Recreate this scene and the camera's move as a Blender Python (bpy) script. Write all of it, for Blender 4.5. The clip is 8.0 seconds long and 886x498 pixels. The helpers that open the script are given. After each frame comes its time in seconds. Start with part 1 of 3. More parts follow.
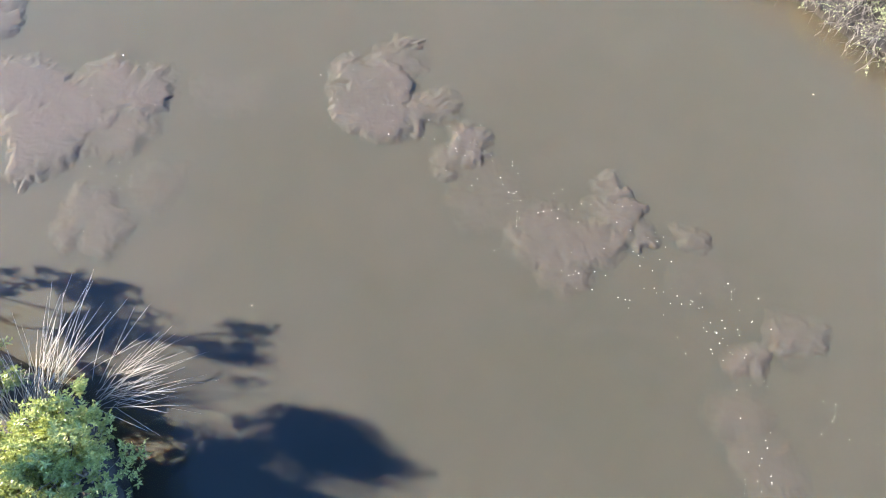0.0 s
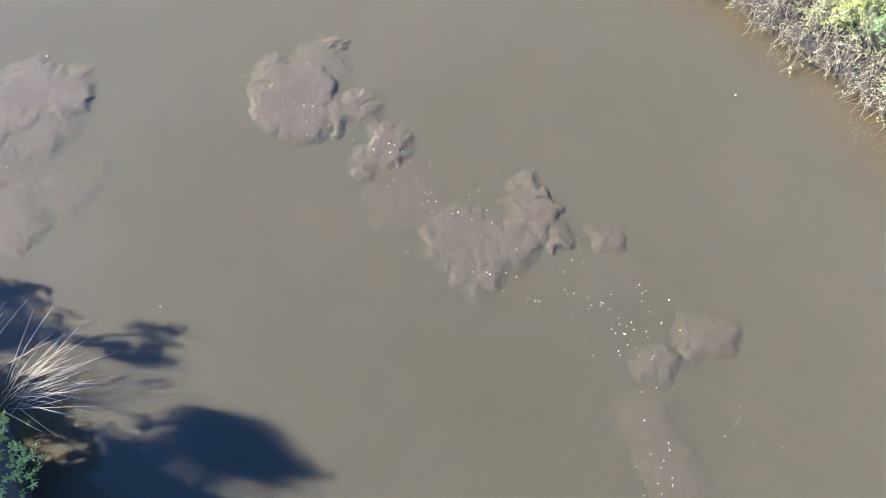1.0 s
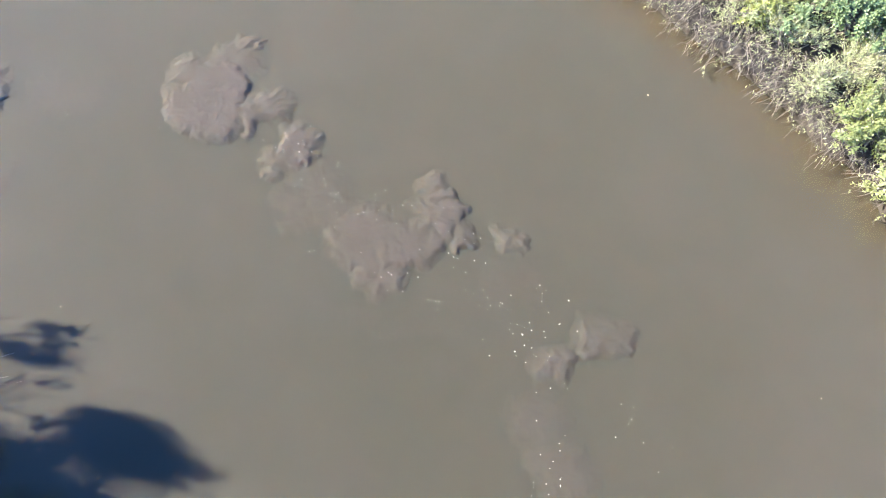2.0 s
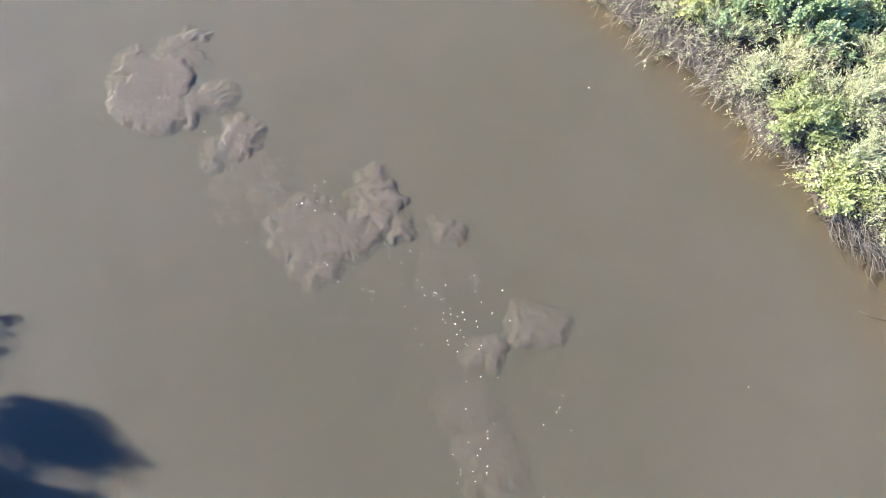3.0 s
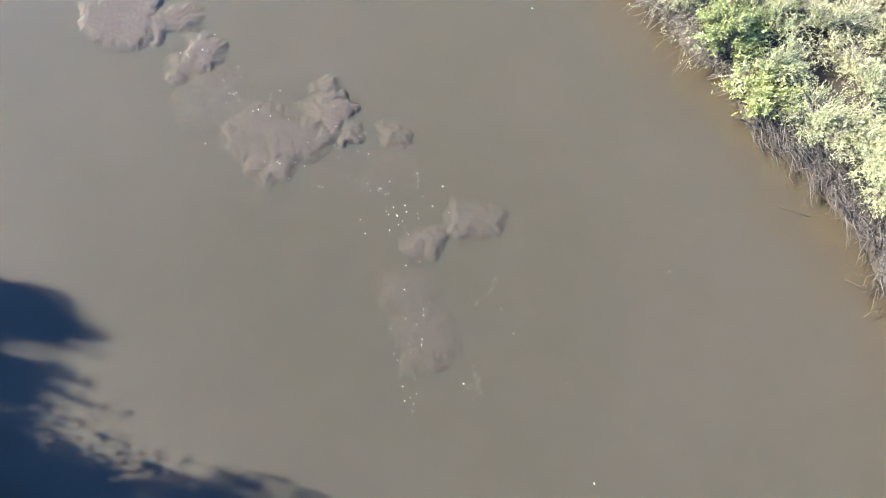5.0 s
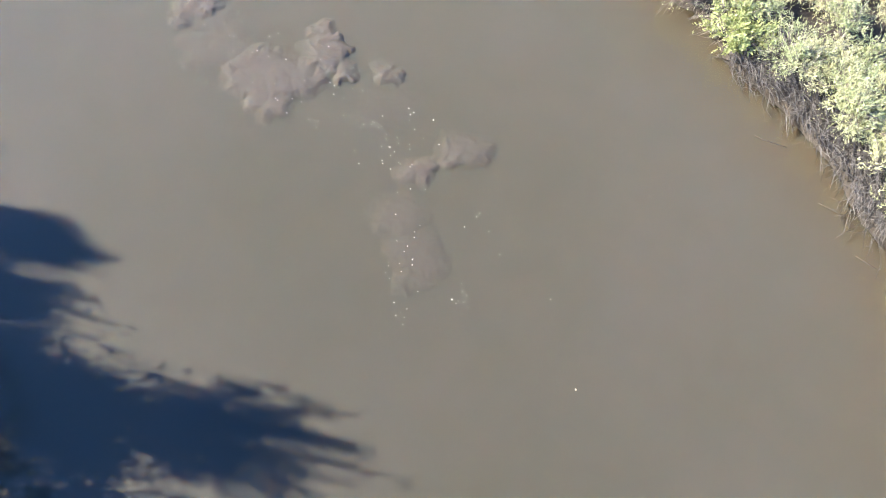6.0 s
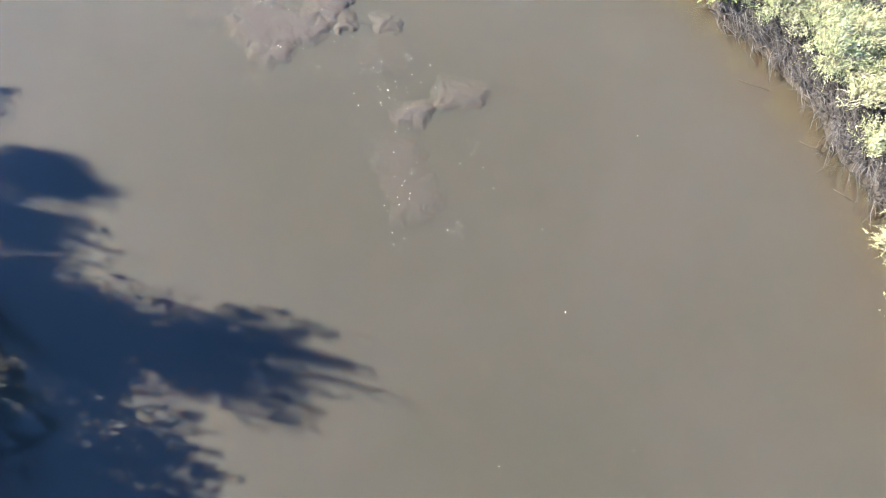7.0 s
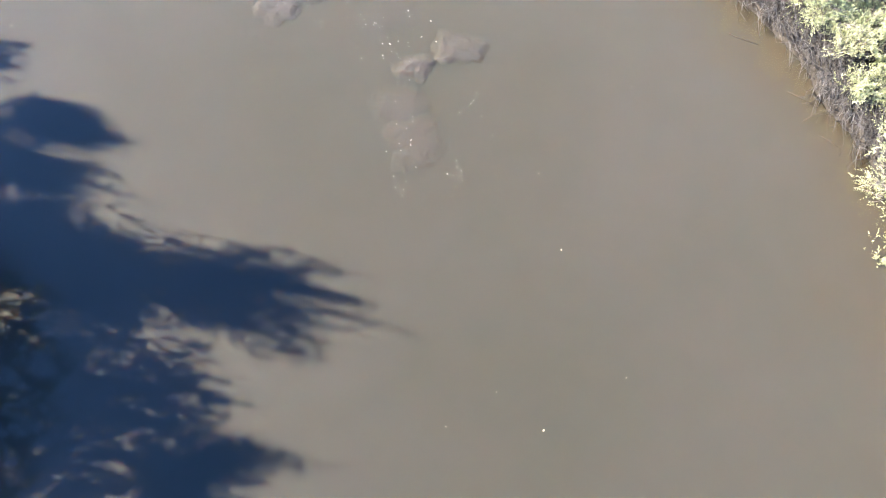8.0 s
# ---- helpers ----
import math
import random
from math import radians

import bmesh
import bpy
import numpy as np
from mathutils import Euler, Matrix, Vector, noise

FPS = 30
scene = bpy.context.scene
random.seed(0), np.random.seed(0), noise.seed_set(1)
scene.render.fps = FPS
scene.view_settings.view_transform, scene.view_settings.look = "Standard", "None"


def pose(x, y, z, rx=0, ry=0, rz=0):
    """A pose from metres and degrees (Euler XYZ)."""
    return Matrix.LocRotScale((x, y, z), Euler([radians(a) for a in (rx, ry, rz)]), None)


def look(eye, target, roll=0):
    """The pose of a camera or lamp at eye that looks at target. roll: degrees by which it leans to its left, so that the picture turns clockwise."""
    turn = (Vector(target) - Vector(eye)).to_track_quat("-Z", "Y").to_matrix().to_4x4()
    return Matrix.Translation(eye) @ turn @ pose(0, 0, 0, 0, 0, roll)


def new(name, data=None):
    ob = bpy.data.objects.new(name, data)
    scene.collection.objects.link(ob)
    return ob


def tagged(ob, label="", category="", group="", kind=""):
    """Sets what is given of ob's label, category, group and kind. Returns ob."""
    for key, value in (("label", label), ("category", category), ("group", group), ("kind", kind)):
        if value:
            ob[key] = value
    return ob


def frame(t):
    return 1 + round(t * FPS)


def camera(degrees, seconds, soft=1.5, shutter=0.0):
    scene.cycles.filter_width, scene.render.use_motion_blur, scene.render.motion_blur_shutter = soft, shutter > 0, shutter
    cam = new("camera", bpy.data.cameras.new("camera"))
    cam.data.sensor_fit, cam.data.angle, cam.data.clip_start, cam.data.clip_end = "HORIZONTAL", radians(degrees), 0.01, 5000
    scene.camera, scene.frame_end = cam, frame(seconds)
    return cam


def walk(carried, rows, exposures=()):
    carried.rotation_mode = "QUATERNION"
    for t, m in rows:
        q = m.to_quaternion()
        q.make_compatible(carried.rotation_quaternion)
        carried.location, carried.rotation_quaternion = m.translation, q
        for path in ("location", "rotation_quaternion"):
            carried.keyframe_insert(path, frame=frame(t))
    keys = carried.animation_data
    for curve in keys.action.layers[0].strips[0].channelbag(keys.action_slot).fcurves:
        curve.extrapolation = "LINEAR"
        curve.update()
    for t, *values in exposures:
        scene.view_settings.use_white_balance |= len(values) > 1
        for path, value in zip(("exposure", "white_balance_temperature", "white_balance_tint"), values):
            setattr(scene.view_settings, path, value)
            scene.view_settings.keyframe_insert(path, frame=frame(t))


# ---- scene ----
cam = camera(73.0, 8.0, 1.0)
PATH = [
    (0, (0.000, 0.000, 10.000), (-0.000, 3.510, 0.636), -0.59),
    (0.5, (0.724, -0.018, 9.982), (0.711, 3.513, 0.626), -0.80),
    (1, (1.595, -0.005, 9.959), (1.563, 3.523, 0.603), -1.06),
    (1.5, (2.497, 0.052, 9.992), (2.464, 3.525, 0.614), -1.09),
    (2, (3.315, 0.040, 9.975), (3.286, 3.518, 0.599), -0.99),
    (2.2, (3.602, 0.033, 9.975), (3.578, 3.514, 0.600), -0.90),
    (3.3, (4.621, -0.333, 9.977), (4.634, 3.151, 0.603), -0.31),
    (3.5, (4.744, -0.485, 9.980), (4.763, 3.014, 0.612), -0.21),
    (4, (5.012, -0.930, 9.971), (5.035, 2.595, 0.613), -0.15),
    (4.5, (5.255, -1.542, 9.937), (5.256, 2.027, 0.595), -0.41),
    (4.7, (5.351, -1.834, 9.931), (5.334, 1.737, 0.590), -0.53),
    (5.8, (5.689, -3.389, 9.892), (5.596, 0.170, 0.547), -1.85),
    (6, (5.723, -3.703, 9.880), (5.619, -0.106, 0.550), -1.96),
    (6.5, (5.790, -4.402, 9.840), (5.678, -0.757, 0.528), -2.05),
    (7, (5.781, -5.036, 9.847), (5.687, -1.394, 0.534), -1.77),
    (7.5, (5.768, -5.686, 9.799), (5.691, -2.002, 0.503), -1.47),
    (8, (5.772, -6.213, 9.783), (5.682, -2.513, 0.493), -1.63),
]
# seconds, stops, kelvin, tint
EXPOSURES = [(0, 2.65, 5600, 9), (1, 2.64, 5600, 9), (2, 2.61, 5600, 9), (3.5, 2.53, 5600, 10), (4.5, 2.55, 5600, 10), (6, 2.62, 5600, 10), (7, 2.67, 5600, 10), (8, 2.75, 5600, 12)]
walk(cam, [(t, look(eye, target, roll)) for t, eye, target, roll in PATH], EXPOSURES)

# ---------------------------------------------------------------- light
SUN_WAY = Vector((-0.829, 0.177, 0.530)).normalized()      # towards the sun
world = bpy.data.worlds.new("world")
scene.world = world
world.use_nodes = True
wn = world.node_tree
sky = wn.nodes.new("ShaderNodeTexSky")
sky.sky_type = "NISHITA"
sky.sun_disc = False
sky.sun_elevation = math.asin(SUN_WAY.z)
sky.sun_rotation = math.atan2(SUN_WAY.x, SUN_WAY.y)
sky.altitude = 1500
sky.dust_density = 0.1
sky.ozone_density = 5.0
wn.nodes["Background"].inputs["Strength"].default_value = 0.10
wn.links.new(sky.outputs["Color"], wn.nodes["Background"].inputs["Color"])
sun_data = bpy.data.lights.new("sun", "SUN")
sun_data.energy = 5.0
sun_data.angle = radians(0.53)
sun_data.color = (1.0, 0.80, 0.53)
sun = new("sun", sun_data)
sun.matrix_world = look(SUN_WAY * 60, (0, 0, 0))
# ---------------------------------------------------------------- plan
# the two waterlines, as x for each y
RIGHT_Y = [-1500, -20, -8, -4, -2.3, -1.2, -0.6, 0, 0.5, 1.0, 1.5, 2.0, 2.66, 3.0, 3.7, 4.2, 4.7, 5.3, 5.67, 6.35, 6.95, 7.5, 8.0, 8.8, 13, 1500]
RIGHT_X = [100, 16.3, 15.1, 14.6, 14.35, 14.0, 13.75, 13.55, 13.25, 13.1, 13.1, 12.85, 12.45, 12.3, 11.75, 11.35, 11.3, 11.15, 10.6, 10.25, 9.85, 9.4, 8.85, 8.15, 4.5, -300]
LEFT_Y = [-1500, -20, -8, -5, -3, -1.5, 0, 0.7, 1.2, 1.7, 2.3, 3.2, 5, 9, 1500]
LEFT_X = [60, -2.2, -2.7, -3.0, -3.4, -4.3, -5.1, -5.5, -6.0, -6.9, -8.2, -9.0, -11.5, -16, -400]
DEEP = -0.12                                               # level at which the muddy water closes


def right_bank(y):
    return np.interp(y, RIGHT_Y, RIGHT_X)


def left_bank(y):
    return np.interp(y, LEFT_Y, LEFT_X)


def inland(x, y):
    """Metres inland of the nearer waterline; negative in the river."""
    return np.maximum((x - right_bank(y)) * 0.78, (left_bank(y) - x) * 0.8)


def ground_z(x, y):
    d = inland(x, y)
    lump = 0.05 * np.sin(x * 3.1 + y * 1.7) * np.sin(y * 2.6 - x * 0.9)
    up = 0.45 * (1 - np.exp(-np.maximum(d, 0) / 0.4)) + np.minimum(np.maximum(d - 2, 0), 60) * 0.012
    down = -1.1 * (1 - np.exp(np.minimum(d, 0) / 0.5))
    return up + down + lump * np.clip(0.6 + d, 0, 1)


# ---------------------------------------------------------------- materials
def material(name):
    m = bpy.data.materials.new(name)
    m.use_nodes = True
    return m, m.node_tree, m.node_tree.nodes["Principled BSDF"]


def noise_node(nt, scale, detail=4.0, rough=0.55, distort=0.0, coords="Object"):
    co = nt.nodes.new("ShaderNodeTexCoord")
    n = nt.nodes.new("ShaderNodeTexNoise")
    n.inputs["Scale"].default_value = scale
    n.inputs["Detail"].default_value = detail
    n.inputs["Roughness"].default_value = rough
    n.inputs["Distortion"].default_value = distort
    nt.links.new(co.outputs[coords], n.inputs["Vector"])
    return n


def ramp(nt, source, stops):
    r = nt.nodes.new("ShaderNodeValToRGB")
    while len(r.color_ramp.elements) < len(stops):
        r.color_ramp.elements.new(0.5)
    for e, (at, c) in zip(r.color_ramp.elements, stops):
        e.position, e.color = at, (*c, 1)
    nt.links.new(source, r.inputs["Fac"])
    return r


def mix_colour(nt, fac, a, b, blend="MIX"):
    m = nt.nodes.new("ShaderNodeMix")
    m.data_type, m.blend_type = "RGBA", blend
    for slot, v in ((0, fac), (6, a), (7, b)):
        if hasattr(v, "is_linked"):
            nt.links.new(v, m.inputs[slot])
        else:
            m.inputs[slot].default_value = v if slot == 0 else (*v, 1)
    return m.outputs[2]


def bump(nt, height, strength, distance, bsdf):
    b = nt.nodes.new("ShaderNodeBump")
    b.inputs["Strength"].default_value, b.inputs["Distance"].default_value = strength, distance
    nt.links.new(height, b.inputs["Height"])
    nt.links.new(b.outputs["Normal"], bsdf.inputs["Normal"])


def attribute(nt, name):
    a = nt.nodes.new("ShaderNodeAttribute")
    a.attribute_name = name
    return a.outputs["Fac"]


def mud_water_material(name, silty):
    m, nt, p = material(name)
    big = noise_node(nt, 0.16, 3, 0.5, 0.6)
    mid = noise_node(nt, 0.9, 4, 0.6, 1.2)
    tone = ramp(nt, big.outputs["Fac"], [(0.3, (0.0579, 0.0587, 0.0482)), (0.7, (0.0667, 0.0657, 0.0590))])
    col = mix_colour(nt, 0.18, tone.outputs["Color"], ramp(nt, mid.outputs["Fac"], [(0.3, (0.0540, 0.0561, 0.0428)), (0.7, (0.0783, 0.0739, 0.0667))]).outputs["Color"])
    if silty:
        n = noise_node(nt, 3.0, 6, 0.6, 0.5)
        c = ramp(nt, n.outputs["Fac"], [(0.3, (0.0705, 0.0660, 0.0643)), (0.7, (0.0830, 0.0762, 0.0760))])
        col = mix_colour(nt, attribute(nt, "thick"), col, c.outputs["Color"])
        fine = noise_node(nt, 14.0, 5, 0.6)
        bump(nt, fine.outputs["Fac"], 0.15, 0.012, p)
    else:
        col = mix_colour(nt, attribute(nt, "shallow"), col, (0.0662, 0.0564, 0.0390))
    nt.links.new(col, p.inputs["Base Color"])
    p.inputs["Roughness"].default_value = 0.9
    p.inputs["Specular IOR Level"].default_value = 0.0
    p.inputs["Subsurface Weight"].default_value = 1.0
    p.inputs["Subsurface Radius"].default_value = (1.0, 0.62, 0.35)
    p.inputs["Subsurface Scale"].default_value = 0.05 if silty else 0.5
    return m


def film_material():
    """The clear skin of the water: it lets light through and mirrors the sky."""
    m, nt, p = material("water_surface")
    nt.nodes.remove(p)
    out = nt.nodes["Material Output"]
    clear, gloss, mix, fres = (nt.nodes.new(k) for k in ("ShaderNodeBsdfTransparent", "ShaderNodeBsdfGlossy", "ShaderNodeMixShader", "ShaderNodeFresnel"))
    fres.inputs["IOR"].default_value = 1.333
    gloss.inputs["Roughness"].default_value = 0.0
    small = noise_node(nt, 5.0, 3, 0.5, 0.4)
    b = nt.nodes.new("ShaderNodeBump")
    b.inputs["Strength"].default_value, b.inputs["Distance"].default_value = 0.01, 0.005
    nt.links.new(small.outputs["Fac"], b.inputs["Height"])
    nt.links.new(b.outputs["Normal"], gloss.inputs["Normal"])
    nt.links.new(fres.outputs["Fac"], mix.inputs[0])
    nt.links.new(clear.outputs[0], mix.inputs[1])
    nt.links.new(gloss.outputs[0], mix.inputs[2])
    nt.links.new(mix.outputs[0], out.inputs["Surface"])
    return m


def leaf_material(name, dark, light, tip, through_light=0.32, rough=0.34):
    m, nt, p = material(name)
    geo = nt.nodes.new("ShaderNodeNewGeometry")
    c = ramp(nt, geo.outputs["Random Per Island"], [(0.0, dark), (0.55, light), (0.93, light), (1.0, tip)])
    n = noise_node(nt, 2.2, 2)
    col = mix_colour(nt, n.outputs["Fac"], c.outputs["Color"], tuple(v * 0.72 for v in light))
    nt.links.new(col, p.inputs["Base Color"])
    p.inputs["Roughness"].default_value = rough
    p.inputs["Specular IOR Level"].default_value = 0.5
    t = nt.nodes.new("ShaderNodeBsdfTranslucent")
    warm = mix_colour(nt, 1.0, col, (1.15, 1.1, 0.55), "MULTIPLY")
    nt.links.new(warm, t.inputs["Color"])
    mix = nt.nodes.new("ShaderNodeMixShader")
    mix.inputs[0].default_value = through_light
    nt.links.new(p.outputs[0], mix.inputs[1])
    nt.links.new(t.outputs[0], mix.inputs[2])
    nt.links.new(mix.outputs[0], nt.nodes["Material Output"].inputs["Surface"])
    return m


def wood_material(name, dark, light, rough=0.85):
    m, nt, p = material(name)
    geo = nt.nodes.new("ShaderNodeNewGeometry")
    c = ramp(nt, geo.outputs["Random Per Island"], [(0.0, dark), (1.0, light)])
    n = noise_node(nt, 22.0, 4, 0.65)
    col = mix_colour(nt, n.outputs["Fac"], c.outputs["Color"], tuple(v * 0.6 for v in dark))
    nt.links.new(col, p.inputs["Base Color"])
    p.inputs["Roughness"].default_value = rough
    bump(nt, n.outputs["Fac"], 0.6, 0.01, p)
    return m


def ground_material():
    m, nt, p = material("bank_mud")
    n = noise_node(nt, 1.4, 5, 0.6, 0.5)
    f = noise_node(nt, 18.0, 5, 0.65)
    c = ramp(nt, n.outputs["Fac"], [(0.3, (0.016, 0.013, 0.011)), (0.7, (0.06, 0.052, 0.048))])
    col = mix_colour(nt, f.outputs["Fac"], c.outputs["Color"], (0.025, 0.02, 0.016))
    nt.links.new(col, p.inputs["Base Color"])
    p.inputs["Roughness"].default_value = 0.75
    bump(nt, f.outputs["Fac"], 0.8, 0.03, p)
    return m


def plain_material(name, colour, rough=0.6):
    m, nt, p = material(name)
    n = noise_node(nt, 30.0, 3)
    nt.links.new(mix_colour(nt, n.outputs["Fac"], colour, tuple(v * 0.8 for v in colour)), p.inputs["Base Color"])
    p.inputs["Roughness"].default_value = rough
    return m


MUD_WATER, SILT = mud_water_material("muddy_water", False), mud_water_material("stirred_silt", True)
FILM, GROUND = film_material(), ground_material()
LEAF_BROAD = leaf_material("broad_green_leaf", (0.05, 0.09, 0.03), (0.30, 0.35, 0.16), (0.50, 0.51, 0.30))
LEAF_YELLOW = leaf_material("yellow_green_leaf", (0.09, 0.14, 0.04), (0.40, 0.45, 0.17), (0.68, 0.65, 0.36))
LEAF_DEEP = leaf_material("deep_green_leaf", (0.05, 0.10, 0.05), (0.27, 0.36, 0.20), (0.50, 0.55, 0.38))
LEAF_GREY = leaf_material("grey_green_leaf", (0.11, 0.15, 0.07), (0.47, 0.53, 0.32), (0.72, 0.71, 0.54), 0.3, 0.5)
LEAF_STRAW = leaf_material("straw_green_leaf", (0.15, 0.17, 0.08), (0.55, 0.57, 0.37), (0.76, 0.72, 0.54), 0.3, 0.5)
LEAF_PALE = leaf_material("pale_yellow_leaf", (0.12, 0.16, 0.06), (0.50, 0.53, 0.33), (0.76, 0.74, 0.54))
LEAF_LIME = leaf_material("lime_leaf", (0.11, 0.15, 0.05), (0.39, 0.44, 0.20), (0.64, 0.61, 0.38))
LEAF_TREE = leaf_material("tree_leaf", (0.03, 0.06, 0.012), (0.07, 0.12, 0.025), (0.12, 0.18, 0.04), 0.25)
TWIG = wood_material("grey_twig", (0.07, 0.058, 0.053), (0.52, 0.475, 0.43))
ROOT = wood_material("dead_stem", (0.016, 0.015, 0.016), (0.30, 0.285, 0.28))
BARK = wood_material("brown_bark", (0.07, 0.055, 0.042), (0.12, 0.095, 0.075))
RUSH = wood_material("dry_rush", (0.48, 0.44, 0.40), (0.85, 0.80, 0.75), 0.5)
FOAM = plain_material("foam", (0.82, 0.82, 0.78), 0.3)
DRY_LEAF = plain_material("dry_leaf", (0.62, 0.56, 0.42))


# ---------------------------------------------------------------- mesh helpers
def mesh_of(name, verts, faces, mat, smooth=False):
    me = bpy.data.meshes.new(name)
    me.from_pydata(np.asarray(verts).tolist(), [], faces if isinstance(faces, list) else faces.tolist())
    me.materials.append(mat)
    if smooth:
        me.shade_smooth()
    me.update()
    return me


def part(name, me, parent, label=""):
    ob = new(name, me)
    ob.parent = parent
    return tagged(ob, label) if label else ob


def grid_mesh(name, xs, ys, z, mat):
    nx, ny = len(xs), len(ys)
    gx, gy = np.meshgrid(xs, ys)
    verts = np.stack([gx, gy, z(gx, gy)], -1).reshape(-1, 3)
    i = (np.arange(ny - 1)[:, None] * nx + np.arange(nx - 1)).ravel()
    return mesh_of(name, verts, np.stack([i, i + 1, i + 1 + nx, i + nx], 1), mat, True), verts


def spread(lo, hi, step, far):
    """Even steps from lo to hi, then ever longer ones out to far on both sides."""
    mid, out, at, s = list(np.arange(lo, hi + step / 2, step)), [], 0.0, step
    while at < far:
        s *= 1.5
        at += s
        out.append(at)
    return np.array([lo - v for v in reversed(out)] + mid + [hi + v for v in out])


class Sticks:
    """Gathers tapered bent tubes into one mesh."""

    def __init__(self, sides=4):
        self.verts, self.faces, self.sides = [], [], sides

    def add(self, points, r0, r1):
        n, s, base = len(points), self.sides, len(self.verts)
        points = [np.asarray(p, float) for p in points]
        for k, p in enumerate(points):
            way = points[min(k + 1, n - 1)] - points[max(k - 1, 0)]
            way = way / (np.linalg.norm(way) + 1e-9)
            a = np.cross(way, (0.31, 0.77, 0.55))
            a /= np.linalg.norm(a) + 1e-9
            b = np.cross(way, a)
            r = r0 + (r1 - r0) * k / (n - 1)
            for q in range(s):
                th = 2 * math.pi * q / s
                self.verts.append(p + r * (math.cos(th) * a + math.sin(th) * b))
        for k in range(n - 1):
            for q in range(s):
                i, j = base + k * s + q, base + k * s + (q + 1) % s
                self.faces.append([i, j, j + s, i + s])
        self.faces.append([base + q for q in range(s)][::-1])
        self.faces.append([base + (n - 1) * s + q for q in range(s)])

    def mesh(self, name, mat):
        return mesh_of(name, np.array(self.verts), self.faces, mat, True)


def leaves_mesh(name, at, way, up, length, width, mat, simple=False):
    """Folded six-cornered leaves: arrays of places, directions, upper sides, lengths and widths."""
    way = way / (np.linalg.norm(way, axis=1, keepdims=True) + 1e-9)
    side = np.cross(way, up)
    side /= np.linalg.norm(side, axis=1, keepdims=True) + 1e-9
    face = np.cross(side, way)
    L, W = length[:, None], width[:, None]
    n = len(at)
    if simple:
        v = np.stack([at, at + way * L * 0.5 + side * W * 0.5, at + way * L - face * L * 0.08, at + way * L * 0.5 - side * W * 0.5], 1).reshape(-1, 3)
        return mesh_of(name, v, np.arange(n)[:, None] * 4 + [[0, 1, 2, 3]], mat)
    v = np.stack([
        at,
        at + way * L * 0.35 + side * W * 0.5 + face * W * 0.16,
        at + way * L * 0.75 + side * W * 0.42 + face * W * 0.12,
        at + way * L - face * L * 0.06,
        at + way * L * 0.75 - side * W * 0.42 + face * W * 0.12,
        at + way * L * 0.35 - side * W * 0.5 + face * W * 0.16,
    ], 1).reshape(-1, 3)
    i = np.arange(n)[:, None] * 6
    f = np.concatenate([i + [[0, 1, 2, 3]], i + [[0, 3, 4, 5]]])
    return mesh_of(name, v, f, mat)


def unit(v):
    return v / (np.linalg.norm(v, axis=-1, keepdims=True) + 1e-9)


